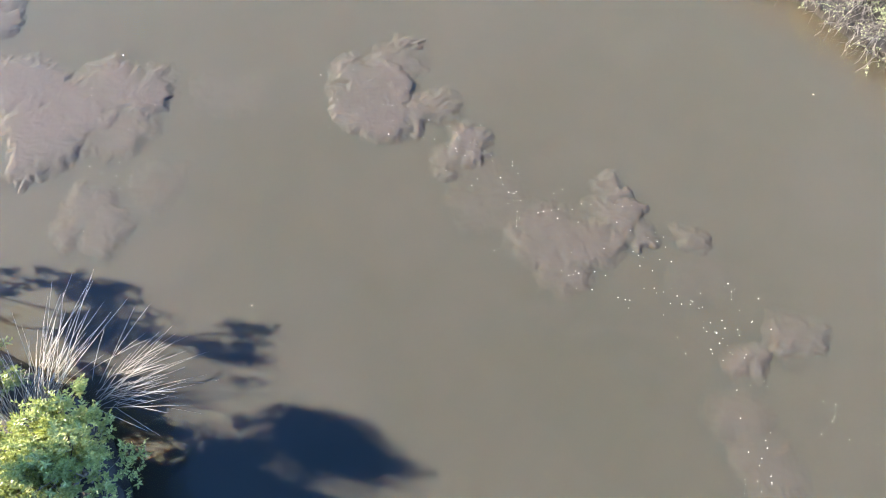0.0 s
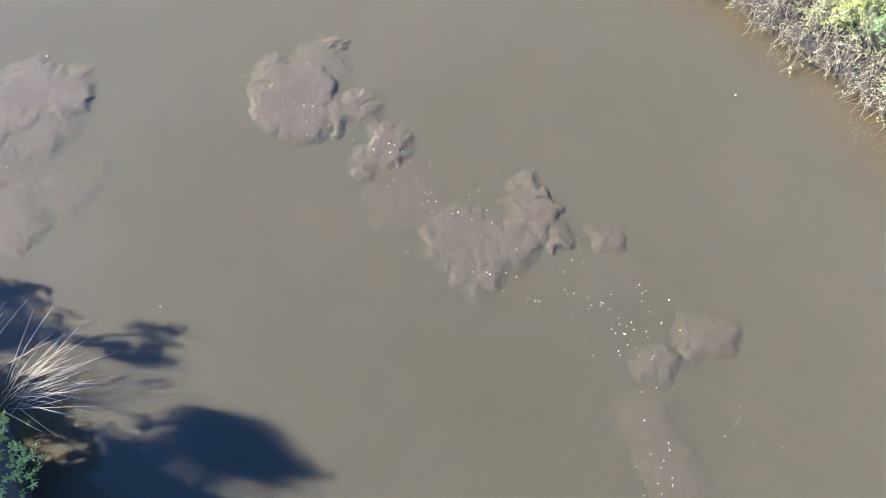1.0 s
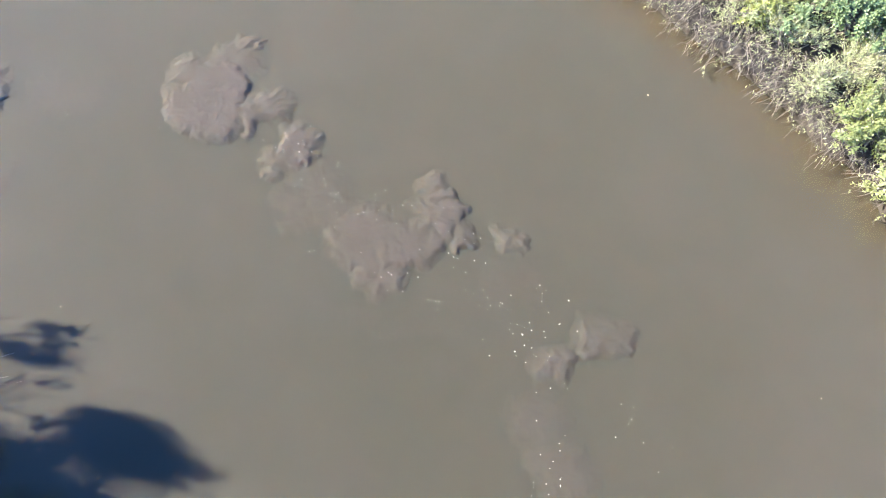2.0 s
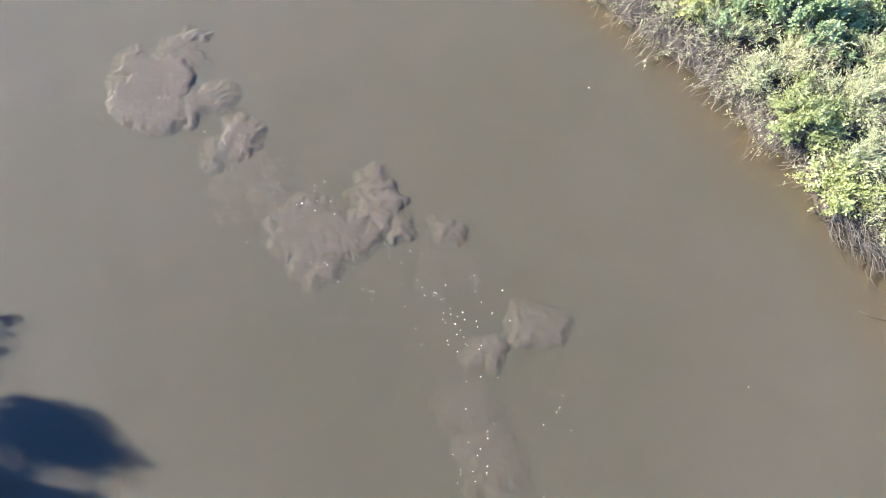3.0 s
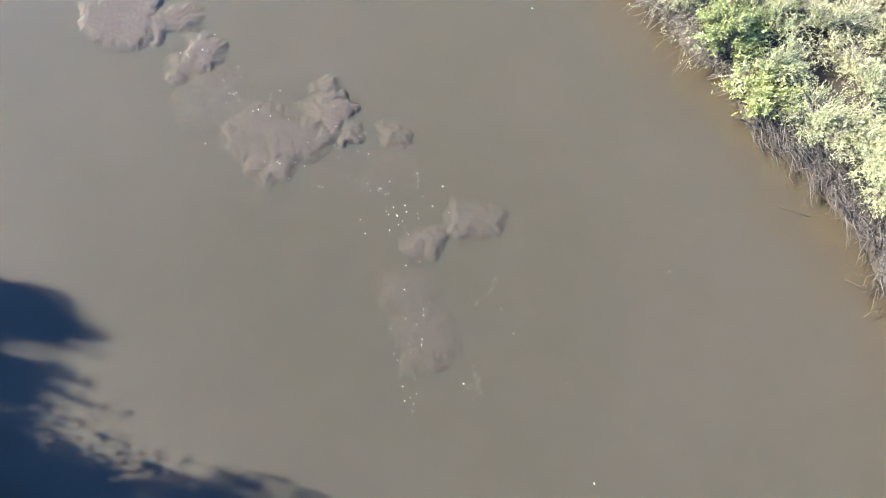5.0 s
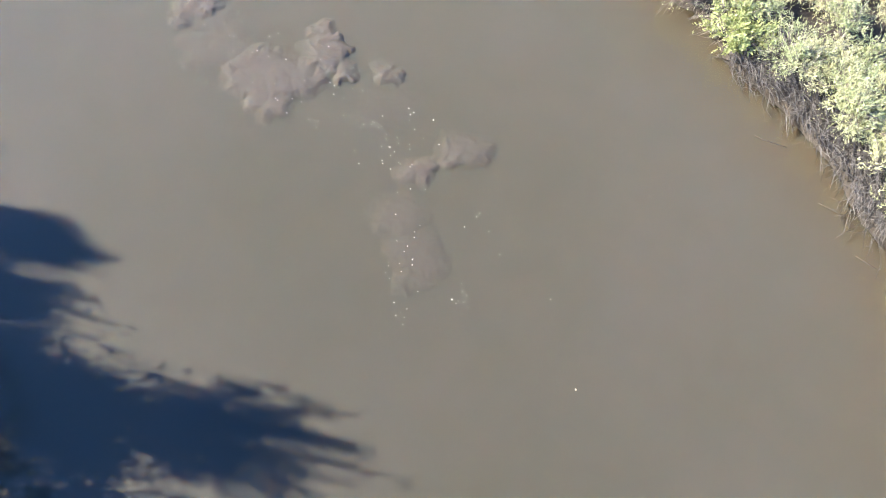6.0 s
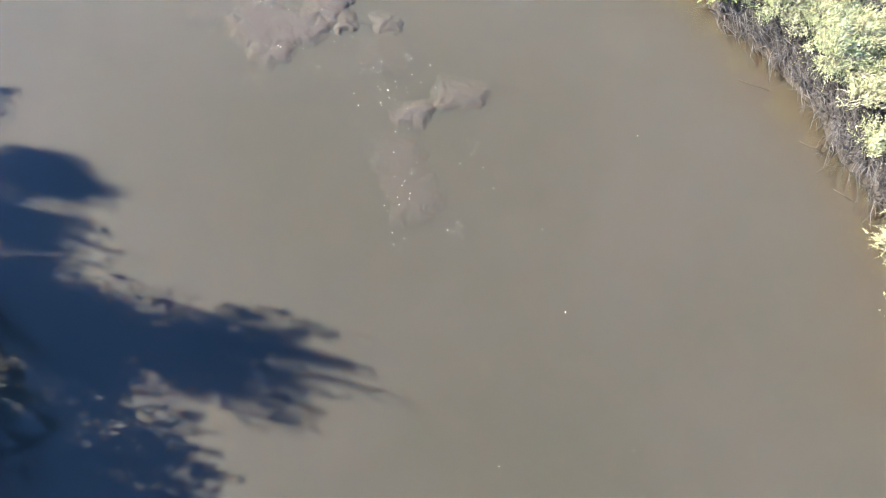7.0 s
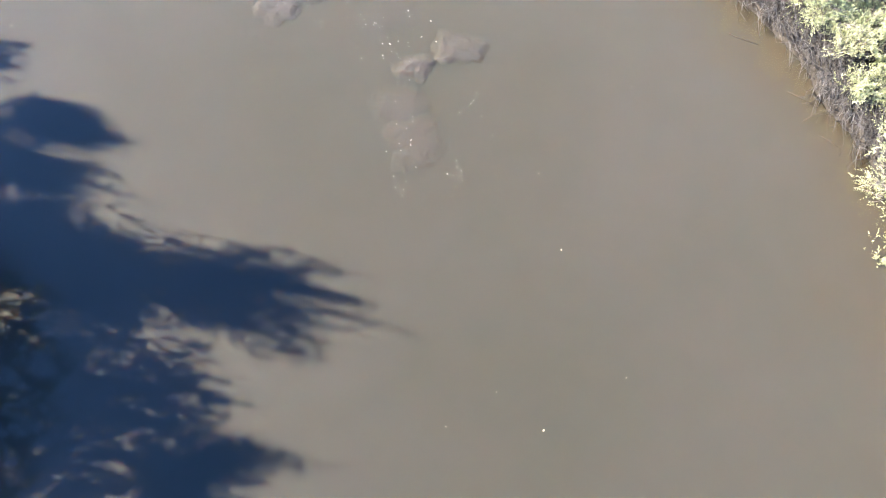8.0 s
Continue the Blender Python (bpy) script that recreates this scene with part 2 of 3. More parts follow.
def bush(name, label, category, place, size, lobes, sprigs, leaf, leaf_mat, stem_mat=TWIG, seed=1, lean=(0, 0), leaf_count=11, sprig_len=0.16, wisp=False, group="", inner=0.25):
    """A bush of several stems with lobes of leafy sprigs. size: half width in x and y, height; leaf: length, width."""
    rng = np.random.default_rng(seed)
    x0, y0 = place[:2]
    z0 = float(ground_z(np.array(x0), np.array(y0))) if len(place) < 3 else place[2]
    thing = tagged(new(name), label, category, group)
    thing.location = (x0, y0, z0)
    rx, ry, h = size
    stems = Sticks(5)
    centres, radii = [], []
    for k in range(lobes):
        a, d = rng.uniform(0, 2 * math.pi), math.sqrt(rng.uniform(0, 1)) * 0.72
        hz = h * rng.uniform(0.35, 0.78) * (1 - 0.35 * d)
        centres.append((rx * d * math.cos(a) + lean[0] * hz, ry * d * math.sin(a) + lean[1] * hz, hz))
        radii.append(rng.uniform(0.18, 0.5) * min((rx + ry) / 2, h) * 1.05)
    centres, radii = np.array(centres), np.array(radii)
    for c in centres:
        foot = np.array([rng.normal(0, rx * 0.12), rng.normal(0, ry * 0.12), -0.1])
        bend = foot * 0.5 + c * 0.5 + rng.normal(0, 0.06, 3) * h
        bend[2] = c[2] * rng.uniform(0.45, 0.6)
        r = 0.012 + 0.012 * h
        stems.add([foot, foot * 0.6 + bend * 0.4, bend, c], r, r * 0.35)
    clumps = max(6, sprigs // 12)
    lobe = rng.choice(lobes, clumps, p=radii**2 / (radii**2).sum())
    face = unit(rng.normal(0, 1, (clumps, 3)) + [0, 0, 0.35])
    reach = np.where(rng.random(clumps) < inner, rng.uniform(0.3, 0.8, clumps), rng.uniform(0.8, 1.4, clumps))
    heart = centres[lobe] + face * (radii[lobe] * reach)[:, None] * [1, 1, 0.85]
    chosen = rng.integers(0, clumps, sprigs)
    pick, out = lobe[chosen], face[chosen]
    tip = heart[chosen] + rng.normal(0, 1, (sprigs, 3)) * rng.uniform(0.035, 0.11, clumps)[chosen][:, None]
    keep = tip[:, 2] > 0.05
    tip, out, pick = tip[keep], out[keep], pick[keep]
    n = len(tip)
    axis = unit(out * 0.6 + rng.normal(0, 0.25, (n, 3)) + [0, 0, 0.55])
    slen = sprig_len * rng.uniform(0.6, 1.35, n)
    for k in range(0, n, 2 if n < 900 else 4):
        root = centres[pick[k]] + (tip[k] - centres[pick[k]]) * 0.25
        stems.add([root, (root + tip[k]) / 2 + rng.normal(0, 0.02, 3), tip[k] + axis[k] * slen[k] * 0.7], 0.006, 0.0022)
    m = leaf_count
    along = np.tile(np.linspace(0.0, 1.0, m), (n, 1)) + rng.normal(0, 0.04, (n, m))
    turn = np.arange(m) * 2.4 + rng.uniform(0, 6.28, (n, 1))
    a = unit(np.cross(axis, [0.3, 0.5, 0.81]))
    b = np.cross(axis, a)
    radial = a[:, None] * np.cos(turn)[..., None] + b[:, None] * np.sin(turn)[..., None]
    droop = [0, 0, -0.5] if wisp else [0, 0, 0]
    at = tip[:, None] + axis[:, None] * (along * slen[:, None])[..., None] + np.array(droop) * (along**2 * slen[:, None])[..., None]
    open_up = ((0.55 if wisp else 1.15) - (0.3 if wisp else 0.75) * along)[..., None]
    way = axis[:, None] * (1.35 - open_up) + radial * open_up + rng.normal(0, 0.22, (n, m, 3))
    up = axis[:, None] + radial * 0.1 + rng.normal(0, 0.25, (n, m, 3))
    size_k = rng.uniform(0.65, 1.2, (n, m)) * (1.05 - 0.4 * along)
    part("stem", stems.mesh(name + "_stem", stem_mat), thing)
    part("foliage", leaves_mesh(name + "_foliage", at.reshape(-1, 3), way.reshape(-1, 3), up.reshape(-1, 3), (leaf[0] * size_k).ravel(), (leaf[1] * size_k).ravel(), leaf_mat, wisp), thing)
    return thing


# ---------------------------------------------------------------- ground and water
gxs, gys = spread(-16, 22, 0.2, 1500), spread(-16, 18, 0.2, 1500)
me, _ = grid_mesh("ground", gxs, gys, ground_z, GROUND)
tagged(new("ground", me), "brown mud river bed and grassy banks", "ground", kind="structure")
wxs, wys = spread(-16, 18, 0.25, 1400), spread(-16, 16, 0.25, 1400)
me, wv = grid_mesh("turbid_water", wxs, wys, lambda x, y: DEEP + 0 * x, MUD_WATER)
edge = -inland(wv[:, 0], wv[:, 1])
near_right = wv[:, 0] > (right_bank(wv[:, 1]) + left_bank(wv[:, 1])) / 2
wob = np.array([noise.noise(Vector((v[0] * 0.7, v[1] * 0.7, 3.1))) for v in wv])
sh = np.where(near_right, np.clip(1.0 - (edge + 0.6 * wob) / (1.7 + 0.9 * np.clip(-wv[:, 1] / 3, 0, 1)), 0, 1) ** 1.3, np.clip(1 - edge / 0.8, 0, 1) * 0.5)
att = me.attributes.new("shallow", "FLOAT", "POINT")
att.data.foreach_set("value", sh.astype(np.float32))
tagged(new("water", me), "opaque grey-brown muddy river water", "river", kind="structure")
me, _ = grid_mesh("water_surface", spread(-16, 18, 2, 1400), spread(-16, 16, 2, 1400), lambda x, y: 0 * x, FILM)
surface = new("water_surface", me)
surface.visible_shadow = False
tagged(surface, "smooth glossy surface of calm river water", "river", kind="structure")

# ---------------------------------------------------------------- silt clouds
def swirl(x, y, scale, seed):
    """Smooth gradient noise over arrays, about -0.7 to 0.7."""
    g = np.random.default_rng(900 + seed).uniform(0, 2 * math.pi, (64, 64))
    x, y = x * scale + 13.7 * seed, y * scale - 7.9 * seed
    ix, iy = np.floor(x).astype(int), np.floor(y).astype(int)
    fx, fy = x - ix, y - iy

    def corner(a, b):
        th = g[(ix + a) % 64, (iy + b) % 64]
        return np.cos(th) * (fx - a) + np.sin(th) * (fy - b)

    u, v = (f ** 3 * (f * (f * 6 - 15) + 10) for f in (fx, fy))
    return (corner(0, 0) * (1 - u) + corner(1, 0) * u) * (1 - v) + (corner(0, 1) * (1 - u) + corner(1, 1) * u) * v


def ease(a):
    a = np.clip(a, 0, 1)
    return a * a * (3 - 2 * a)


def blurred(field, times, reach):
    for _ in range(times):
        for axis in (0, 1):
            field = sum(np.roll(field, q, axis) for q in range(-reach, reach + 1)) / (2 * reach + 1)
    return field


def silt_cloud(label, blobs, seed, high=0.06, step=0.016):
    """A billowing cloud of silt in the water. blobs: x, y, half length, half width, turn in degrees, strength, how firm its edge is."""
    x0, x1 = min(b[0] - max(b[2:4]) - 1.0 for b in blobs), max(b[0] + max(b[2:4]) + 1.0 for b in blobs)
    y0, y1 = min(b[1] - max(b[2:4]) - 1.0 for b in blobs), max(b[1] + max(b[2:4]) + 1.0 for b in blobs)
    xs, ys = np.arange(x0, x1, step), np.arange(y0, y1, step)
    gx, gy = np.meshgrid(xs, ys)
    k = seed * 20
    rng = np.random.default_rng(seed + 40)
    bend = [swirl(gx, gy, 1.3, k + q) * 0.2 + swirl(gx, gy, 3.1, k + q + 2) * 0.13 + swirl(gx, gy, 9.0, k + q + 4) * 0.03 + swirl(gx, gy, 22.0, k + q + 6) * 0.014 for q in (0, 1)]
    wx, wy = gx + bend[0], gy + bend[1]
    slow, patch = swirl(gx, gy, 0.8, k + 10), swirl(gx, gy, 1.9, k + 11)
    frill = 0.16 * np.abs(swirl(wx, wy, 4.5, k + 15)) + 0.17 * np.abs(swirl(wx, wy, 9.0, k + 16)) + 0.08 * np.abs(swirl(wx, wy, 19.0, k + 17)) - 0.09
    thick, dome, keen = np.zeros(gx.shape), np.zeros(gx.shape), np.zeros(gx.shape)
    for bx, by, ra, rb, turn, strength, firm in blobs:
        c, s = math.cos(radians(turn)), math.sin(radians(turn))
        mean = math.sqrt(ra * rb)
        # puffs, each with smaller puffs round its rim
        puffs = []
        for _ in range(int(7 + 45 * ra * rb)):
            a, d = rng.uniform(0, 2 * math.pi), math.sqrt(rng.uniform(0, 1)) * 0.82
            u, v = ra * d * math.cos(a), rb * d * math.sin(a)
            r = min(0.3, mean * rng.uniform(0.26, 0.5))
            cx, cy = bx + u * c - v * s, by + u * s + v * c
            puffs.append((cx, cy, r))
            for _ in range(6):
                a = rng.uniform(0, 2 * math.pi)
                q = min(0.17, r * rng.uniform(0.2, 0.5))
                puffs.append((cx + (r - 0.2 * q) * math.cos(a), cy + (r - 0.2 * q) * math.sin(a), q))
        body, lift = np.full(gx.shape, -1.0), np.zeros(gx.shape)
        for cx, cy, r in puffs:
            i0, i1 = np.searchsorted(ys, (cy - r - 0.6, cy + r + 0.6))
            j0, j1 = np.searchsorted(xs, (cx - r - 0.6, cx + r + 0.6))
            cut = (slice(i0, i1), slice(j0, j1))
            away = np.hypot(wx[cut] - cx, wy[cut] - cy)
            body[cut] = np.maximum(body[cut], r - away)
            lift[cut] = np.maximum(lift[cut], min(r, 0.2) * np.sqrt(np.clip(1 - (away / r) ** 2, 0, 1)))
        # firmer on the side towards which it spreads
        lee = np.clip(0.5 + 0.6 * ((gx - bx) * 0.5 - (gy - by) * 0.75) / mean, 0, 1)
        f = np.clip(firm * (0.2 + 0.8 * lee) + 0.8 * patch * min(1, 2 * firm), 0, 1)
        t = strength * ease((body + frill + 0.07 + 0.2 * (1 - f)) / (0.42 - 0.34 * f))
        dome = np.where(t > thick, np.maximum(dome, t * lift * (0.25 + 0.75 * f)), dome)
        keen = np.maximum(keen, t * f)
        thick = np.maximum(thick, t)
    hollow = np.clip(0.85 + 0.8 * slow + 0.6 * patch, 0.35, 1)
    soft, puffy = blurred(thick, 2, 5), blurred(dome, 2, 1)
    grain = 0.5 * np.abs(swirl(wx, wy, 5.0, k + 12)) + 0.4 * np.abs(swirl(wx, wy, 11.0, k + 13)) + 0.3 * np.abs(swirl(wx, wy, 23.0, k + 14))
    z = DEEP - 0.0015 + high * (0.5 * blurred(thick, 2, 1) + 0.5 * soft * blurred(thick, 2, 2)) + 0.036 * blurred(dome, 2, 2) + (0.013 * thick + 0.022 * blurred(keen, 2, 3)) * (blurred(grain, 1, 1) - 0.22)
    z = np.minimum(z, -0.012 - 0.01 * (1 - thick)).ravel()
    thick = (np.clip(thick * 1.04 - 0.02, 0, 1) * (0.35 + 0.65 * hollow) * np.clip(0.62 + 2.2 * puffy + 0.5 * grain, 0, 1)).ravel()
    nx, ny = len(xs), len(ys)
    i = (np.arange(ny - 1)[:, None] * nx + np.arange(nx - 1)).ravel()
    quads = np.stack([i, i + 1, i + 1 + nx, i + nx], 1)
    quads = quads[(thick[quads] > 0.004).any(1)]
    used = np.unique(quads)
    back = np.full(nx * ny, -1)
    back[used] = np.arange(len(used))
    me = mesh_of("silt_cloud", np.column_stack([gx.ravel(), gy.ravel(), z])[used], back[quads], SILT, True)
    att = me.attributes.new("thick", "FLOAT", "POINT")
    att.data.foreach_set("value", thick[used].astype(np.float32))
    return tagged(new("silt_cloud", me), label, "silt cloud", "clouds of stirred silt", "stuff")


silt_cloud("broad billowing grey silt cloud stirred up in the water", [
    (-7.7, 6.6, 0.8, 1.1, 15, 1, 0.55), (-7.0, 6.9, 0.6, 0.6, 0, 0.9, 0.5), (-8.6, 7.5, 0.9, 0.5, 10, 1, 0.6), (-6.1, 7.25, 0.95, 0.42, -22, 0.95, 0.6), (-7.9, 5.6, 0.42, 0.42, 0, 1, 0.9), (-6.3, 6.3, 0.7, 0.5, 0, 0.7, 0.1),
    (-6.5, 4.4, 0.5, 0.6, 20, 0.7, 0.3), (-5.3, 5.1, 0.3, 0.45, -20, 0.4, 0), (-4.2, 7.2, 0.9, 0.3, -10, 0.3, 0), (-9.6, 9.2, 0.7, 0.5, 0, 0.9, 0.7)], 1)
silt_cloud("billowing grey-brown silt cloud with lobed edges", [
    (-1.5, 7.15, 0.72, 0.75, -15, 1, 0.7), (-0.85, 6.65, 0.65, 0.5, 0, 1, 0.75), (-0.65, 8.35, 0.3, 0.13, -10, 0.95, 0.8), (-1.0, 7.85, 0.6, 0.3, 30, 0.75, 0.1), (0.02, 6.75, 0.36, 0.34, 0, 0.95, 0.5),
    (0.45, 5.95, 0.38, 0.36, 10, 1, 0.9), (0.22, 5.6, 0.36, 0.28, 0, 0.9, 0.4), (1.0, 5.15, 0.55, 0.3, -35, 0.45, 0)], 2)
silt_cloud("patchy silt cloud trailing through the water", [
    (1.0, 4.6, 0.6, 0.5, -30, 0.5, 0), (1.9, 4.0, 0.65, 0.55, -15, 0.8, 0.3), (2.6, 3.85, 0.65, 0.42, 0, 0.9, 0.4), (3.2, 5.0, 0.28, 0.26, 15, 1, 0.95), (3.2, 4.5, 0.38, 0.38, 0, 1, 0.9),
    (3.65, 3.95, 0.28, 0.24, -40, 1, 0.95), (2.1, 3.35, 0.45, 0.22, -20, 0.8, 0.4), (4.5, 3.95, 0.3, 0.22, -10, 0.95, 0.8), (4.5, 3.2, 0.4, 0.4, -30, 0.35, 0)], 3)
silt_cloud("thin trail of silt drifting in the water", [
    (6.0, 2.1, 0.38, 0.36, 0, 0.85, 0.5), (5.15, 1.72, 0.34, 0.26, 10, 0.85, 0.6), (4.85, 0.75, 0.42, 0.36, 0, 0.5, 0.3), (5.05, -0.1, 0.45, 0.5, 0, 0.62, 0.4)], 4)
# wake ripples: their pale light bands put in as thin silt-coloured streaks
silt_cloud("faint pale streaks standing in for wake ripples on the water", [
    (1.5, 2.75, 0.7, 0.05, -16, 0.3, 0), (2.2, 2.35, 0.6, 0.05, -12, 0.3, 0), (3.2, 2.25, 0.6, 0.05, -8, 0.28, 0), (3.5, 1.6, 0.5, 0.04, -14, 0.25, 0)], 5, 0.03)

# ---------------------------------------------------------------- trees on the near bank
def tree(place, height, spread_r, seed, crown_low=0.35, lean=(0.0, 0.0), limbs_count=44, shoots=0.75, leaders=12, leaves=15):
    rng = np.random.default_rng(seed)
    x0, y0 = place
    z0 = float(ground_z(np.array(x0), np.array(y0)))
    thing = tagged(new("tree"), "leafy dark green tree on the river bank", "tree", "trees on the bank")
    thing.location = (x0, y0, z0)
    wood = Sticks(6)
    top = np.array([lean[0] + rng.normal(0, 0.15), lean[1] + rng.normal(0, 0.15), height * 0.92])
    mid = top * 0.5 + [rng.normal(0, 0.12), rng.normal(0, 0.12), 0]
    wood.add([(0, 0, -0.3), mid * 0.5, mid, top], 0.013 * height * min(1, 0.8 * spread_r), 0.012)
    part("trunk", wood.mesh("tree_trunk", BARK), thing)
    limbs, tips, ways, many = Sticks(4), [], [], []
    for k in range(limbs_count):
        f = rng.uniform(crown_low, 0.98)
        root = mid * (f / 0.5) if f < 0.5 else mid + (top - mid) * (f - 0.5) / 0.5
        a = rng.uniform(0, 2 * math.pi)
        r = spread_r * rng.uniform(0.4, 1.15) * math.sqrt(max(0.06, 1 - ((f - 0.45) / 0.62) ** 2))
        end = root + np.array([r * math.cos(a), r * math.sin(a), rng.uniform(0.0, 0.4) + 0.2 * r])
        bend = (root + end) / 2 + [0, 0, -0.1]
        limbs.add([root, bend, end], 0.03, 0.007)
        for _ in range(5):
            s = rng.uniform(0.05, 0.68)
            q = root + (end - root) * s + rng.normal(0, 0.13, 3) * [1, 1, 0.9]
            tips.append(q), ways.append(unit(end - root + rng.normal(0, 0.5, 3))), many.append(2 * leaves)
            limbs.add([root + (end - root) * min(s, 0.95), q], 0.009, 0.004)
        # upright leafy sprays
        for _ in range(5):
            shoot = root + (end - root) * rng.uniform(0.4, 1.12) + rng.normal(0, 0.12, 3) * [1, 1, 0.7]
            tall = rng.uniform(0.2, 0.95) * shoots
            tilt = rng.normal(0, 0.12, 2)
            limbs.add([shoot, shoot + [tilt[0] * tall, tilt[1] * tall, tall]], 0.006, 0.002)
            for g in np.arange(0.0, 1.05, 0.14):
                tips.append(shoot + np.array([tilt[0] * g, tilt[1] * g, g]) * tall), ways.append(np.array([0, 0, 1.0])), many.append(4 if g < 0.6 else 2)
    for _ in range(leaders):
        foot = top + np.array([rng.normal(0, 0.36 * spread_r), rng.normal(0, 0.4 * spread_r), rng.uniform(-0.9, 0.0) * (1 - crown_low)])
        tall = rng.uniform(0.35, 1.15) * shoots
        tilt = rng.normal(0, 0.10, 2)
        limbs.add([foot, foot + [tilt[0] * tall, tilt[1] * tall, tall]], 0.014, 0.003)
        for g in np.arange(0.0, 1.05, 0.09):
            tips.append(foot + np.array([tilt[0] * g, tilt[1] * g, g]) * tall), ways.append(np.array([0, 0, 1.0])), many.append(int(8 - 5 * g))
    part("limb", limbs.mesh("tree_limb", BARK), thing)["kind"] = "stuff"
    pick = np.repeat(np.arange(len(tips)), many)
    tips, ways, many = np.array(tips), np.array(ways), np.array(many)
    n = len(pick)
    loose = np.where(many[pick] > 8, 0.13, 0.045)[:, None]
    at = tips[pick] + rng.normal(0, 1, (n, 3)) * loose
    way = ways[pick] + rng.normal(0, 0.7, (n, 3))
    up = np.array([0, 0, 1]) + rng.normal(0, 0.5, (n, 3))
    size = rng.uniform(0.7, 1.25, n)
    part("crown", leaves_mesh("tree_crown", at, way, up, 0.085 * size, 0.04 * size, LEAF_TREE), thing)
    return thing


# three sparse unseen trees, added to cast the thin shade streaks by the rushes
tree((-10.7, 3.65), 4.3, 0.4, 70, 0.1, (0.2, 0.0), 7, 0.6, 4, 2)
tree((-11.1, 4.05), 3.0, 0.45, 71, 0.1, (0.0, 0.0), 8, 0.6, 4, 2)
tree((-10.4, 3.3), 3.0, 0.35, 72, 0.1, (0.0, 0.0), 6, 0.6, 4, 2)
# unseen trees with high crowns only, added to lengthen the bush's shadow
tree((-11.75, 1.55), 6.1, 0.6, 60, 0.95, (0, 0), 14, 0.8, 6, 6)
tree((-11.75, 2.1), 6.2, 0.6, 63, 0.94, (0, 0), 16, 0.9, 8, 6)
tree((-11.75, 2.75), 5.9, 0.6, 64, 0.97, (0, 0), 14, 0.7, 5, 6)
# unseen filler tree, added to shade a lit notch between two shadows
tree((-7.0, -0.55), 3.3, 0.6, 61, 0.4, (0, 0), 20, 0.6, 8, 9)
tree((-7.4, -0.7), 6.2, 1.3, 13, 0.35, (0, 0), 66, 0.9, 18, 10)
# unseen inner tree, added to fill a lit hole in the big tree's shadow
tree((-7.4, -1.2), 4.7, 0.95, 62, 0.35, (0, 0), 34, 0.7, 6, 9)
tree((-6.4, -2.9), 4.6, 1.2, 14, 0.35, (0, 0), 30, 0.7, 8, 8)
tree((-7.1, -3.9), 6.2, 1.25, 15, 0.35, (0, 0), 28, 0.9, 10, 9)
tree((-6.2, -5.6), 5.4, 1.3, 19, 0.35, (0, 0), 24, 0.8, 10, 7)
tree((-5.9, -7.6), 5.2, 1.3, 16, 0.35, (0, 0), 32)
tree((-5.6, -9.8), 5.2, 1.3, 17)
# unseen filler tree, added to shade a lit patch of water
tree((-5.0, -4.1), 2.6, 0.9, 65, 0.2, (0, 0), 22, 0.6, 5, 8)
tree((-3.5, -3.2), 1.6, 1.35, 24, 0.15, (0.5, 0), 16, 0.5, 4, 6)
tree((-3.4, -4.7), 2.4, 1.5, 25, 0.12, (0.4, 0), 18, 0.5, 4, 6)
tree((-3.2, -6.5), 2.4, 1.4, 26, 0.12, (0.4, 0), 20, 0.5, 4, 6)

# ---------------------------------------------------------------- bushes on the near bank
bush("mangrove_bush", "bright green bush with leathery rounded leaves", "bush", (-5.5, 0.1), (0.85, 1.0, 1.5), 24, 1500, (0.078, 0.032), LEAF_YELLOW, seed=21, leaf_count=13, sprig_len=0.2)
bush("mangrove_bush", "low yellow-green bush beside a taller one", "bush", (-6.4, -0.1), (0.6, 0.8, 0.75), 14, 600, (0.085, 0.04), LEAF_YELLOW, seed=27, leaf_count=12, sprig_len=0.15)
bush("broadleaf_bush", "sparse twiggy bush at the edge of shaded water", "bush", (-7.35, 2.4), (0.5, 0.3, 0.35), 6, 40, (0.05, 0.02), LEAF_BROAD, seed=23)
bush("mangrove_bush", "green bush growing among dry rush stems", "bush", (-7.0, 1.4), (0.65, 0.6, 1.0), 14, 500, (0.075, 0.036), LEAF_BROAD, seed=22)


def rush_tuft(place, count, seed, turn, tilt_mid, longest):
    rng = np.random.default_rng(seed)
    x0, y0 = place
    z0 = float(ground_z(np.array(x0), np.array(y0)))
    thing = tagged(new("rush_tuft"), "tuft of long pale dry rush stems leaning over water", "rushes", "rush tufts")
    thing.location = (x0, y0, z0)
    s = Sticks(3)
    for k in range(count):
        foot = np.array([rng.normal(0, 0.16), rng.normal(0, 0.2), 0.0])
        a = radians(rng.normal(*turn))
        tilt = radians(min(82, abs(rng.normal(tilt_mid, 13))))
        L = longest * rng.uniform(0.55, 1.0)
        w = np.array([math.cos(a) * math.sin(tilt), math.sin(a) * math.sin(tilt), math.cos(tilt)])
        sag = 0.10 * L * math.sin(tilt) * rng.uniform(0.3, 1.6)
        drift = rng.normal(0, 0.03, 3) * L
        s.add([foot, foot + w * L * 0.4 + drift * 0.3, foot + w * L * 0.75 + drift - [0, 0, sag * 0.45], foot + w * L + drift * 1.6 - [0, 0, sag]], 0.0050, 0.0018)
    part("stem", s.mesh("rush_stem", RUSH), thing)
    return thing


rush_tuft((-5.85, 1.25), 85, 5, (16, 15), 64, 2.05)
rush_tuft((-6.35, 0.95), 42, 6, (58, 10), 52, 2.3)
rush_tuft((-6.6, 0.75), 40, 7, (88, 20), 36, 1.7)

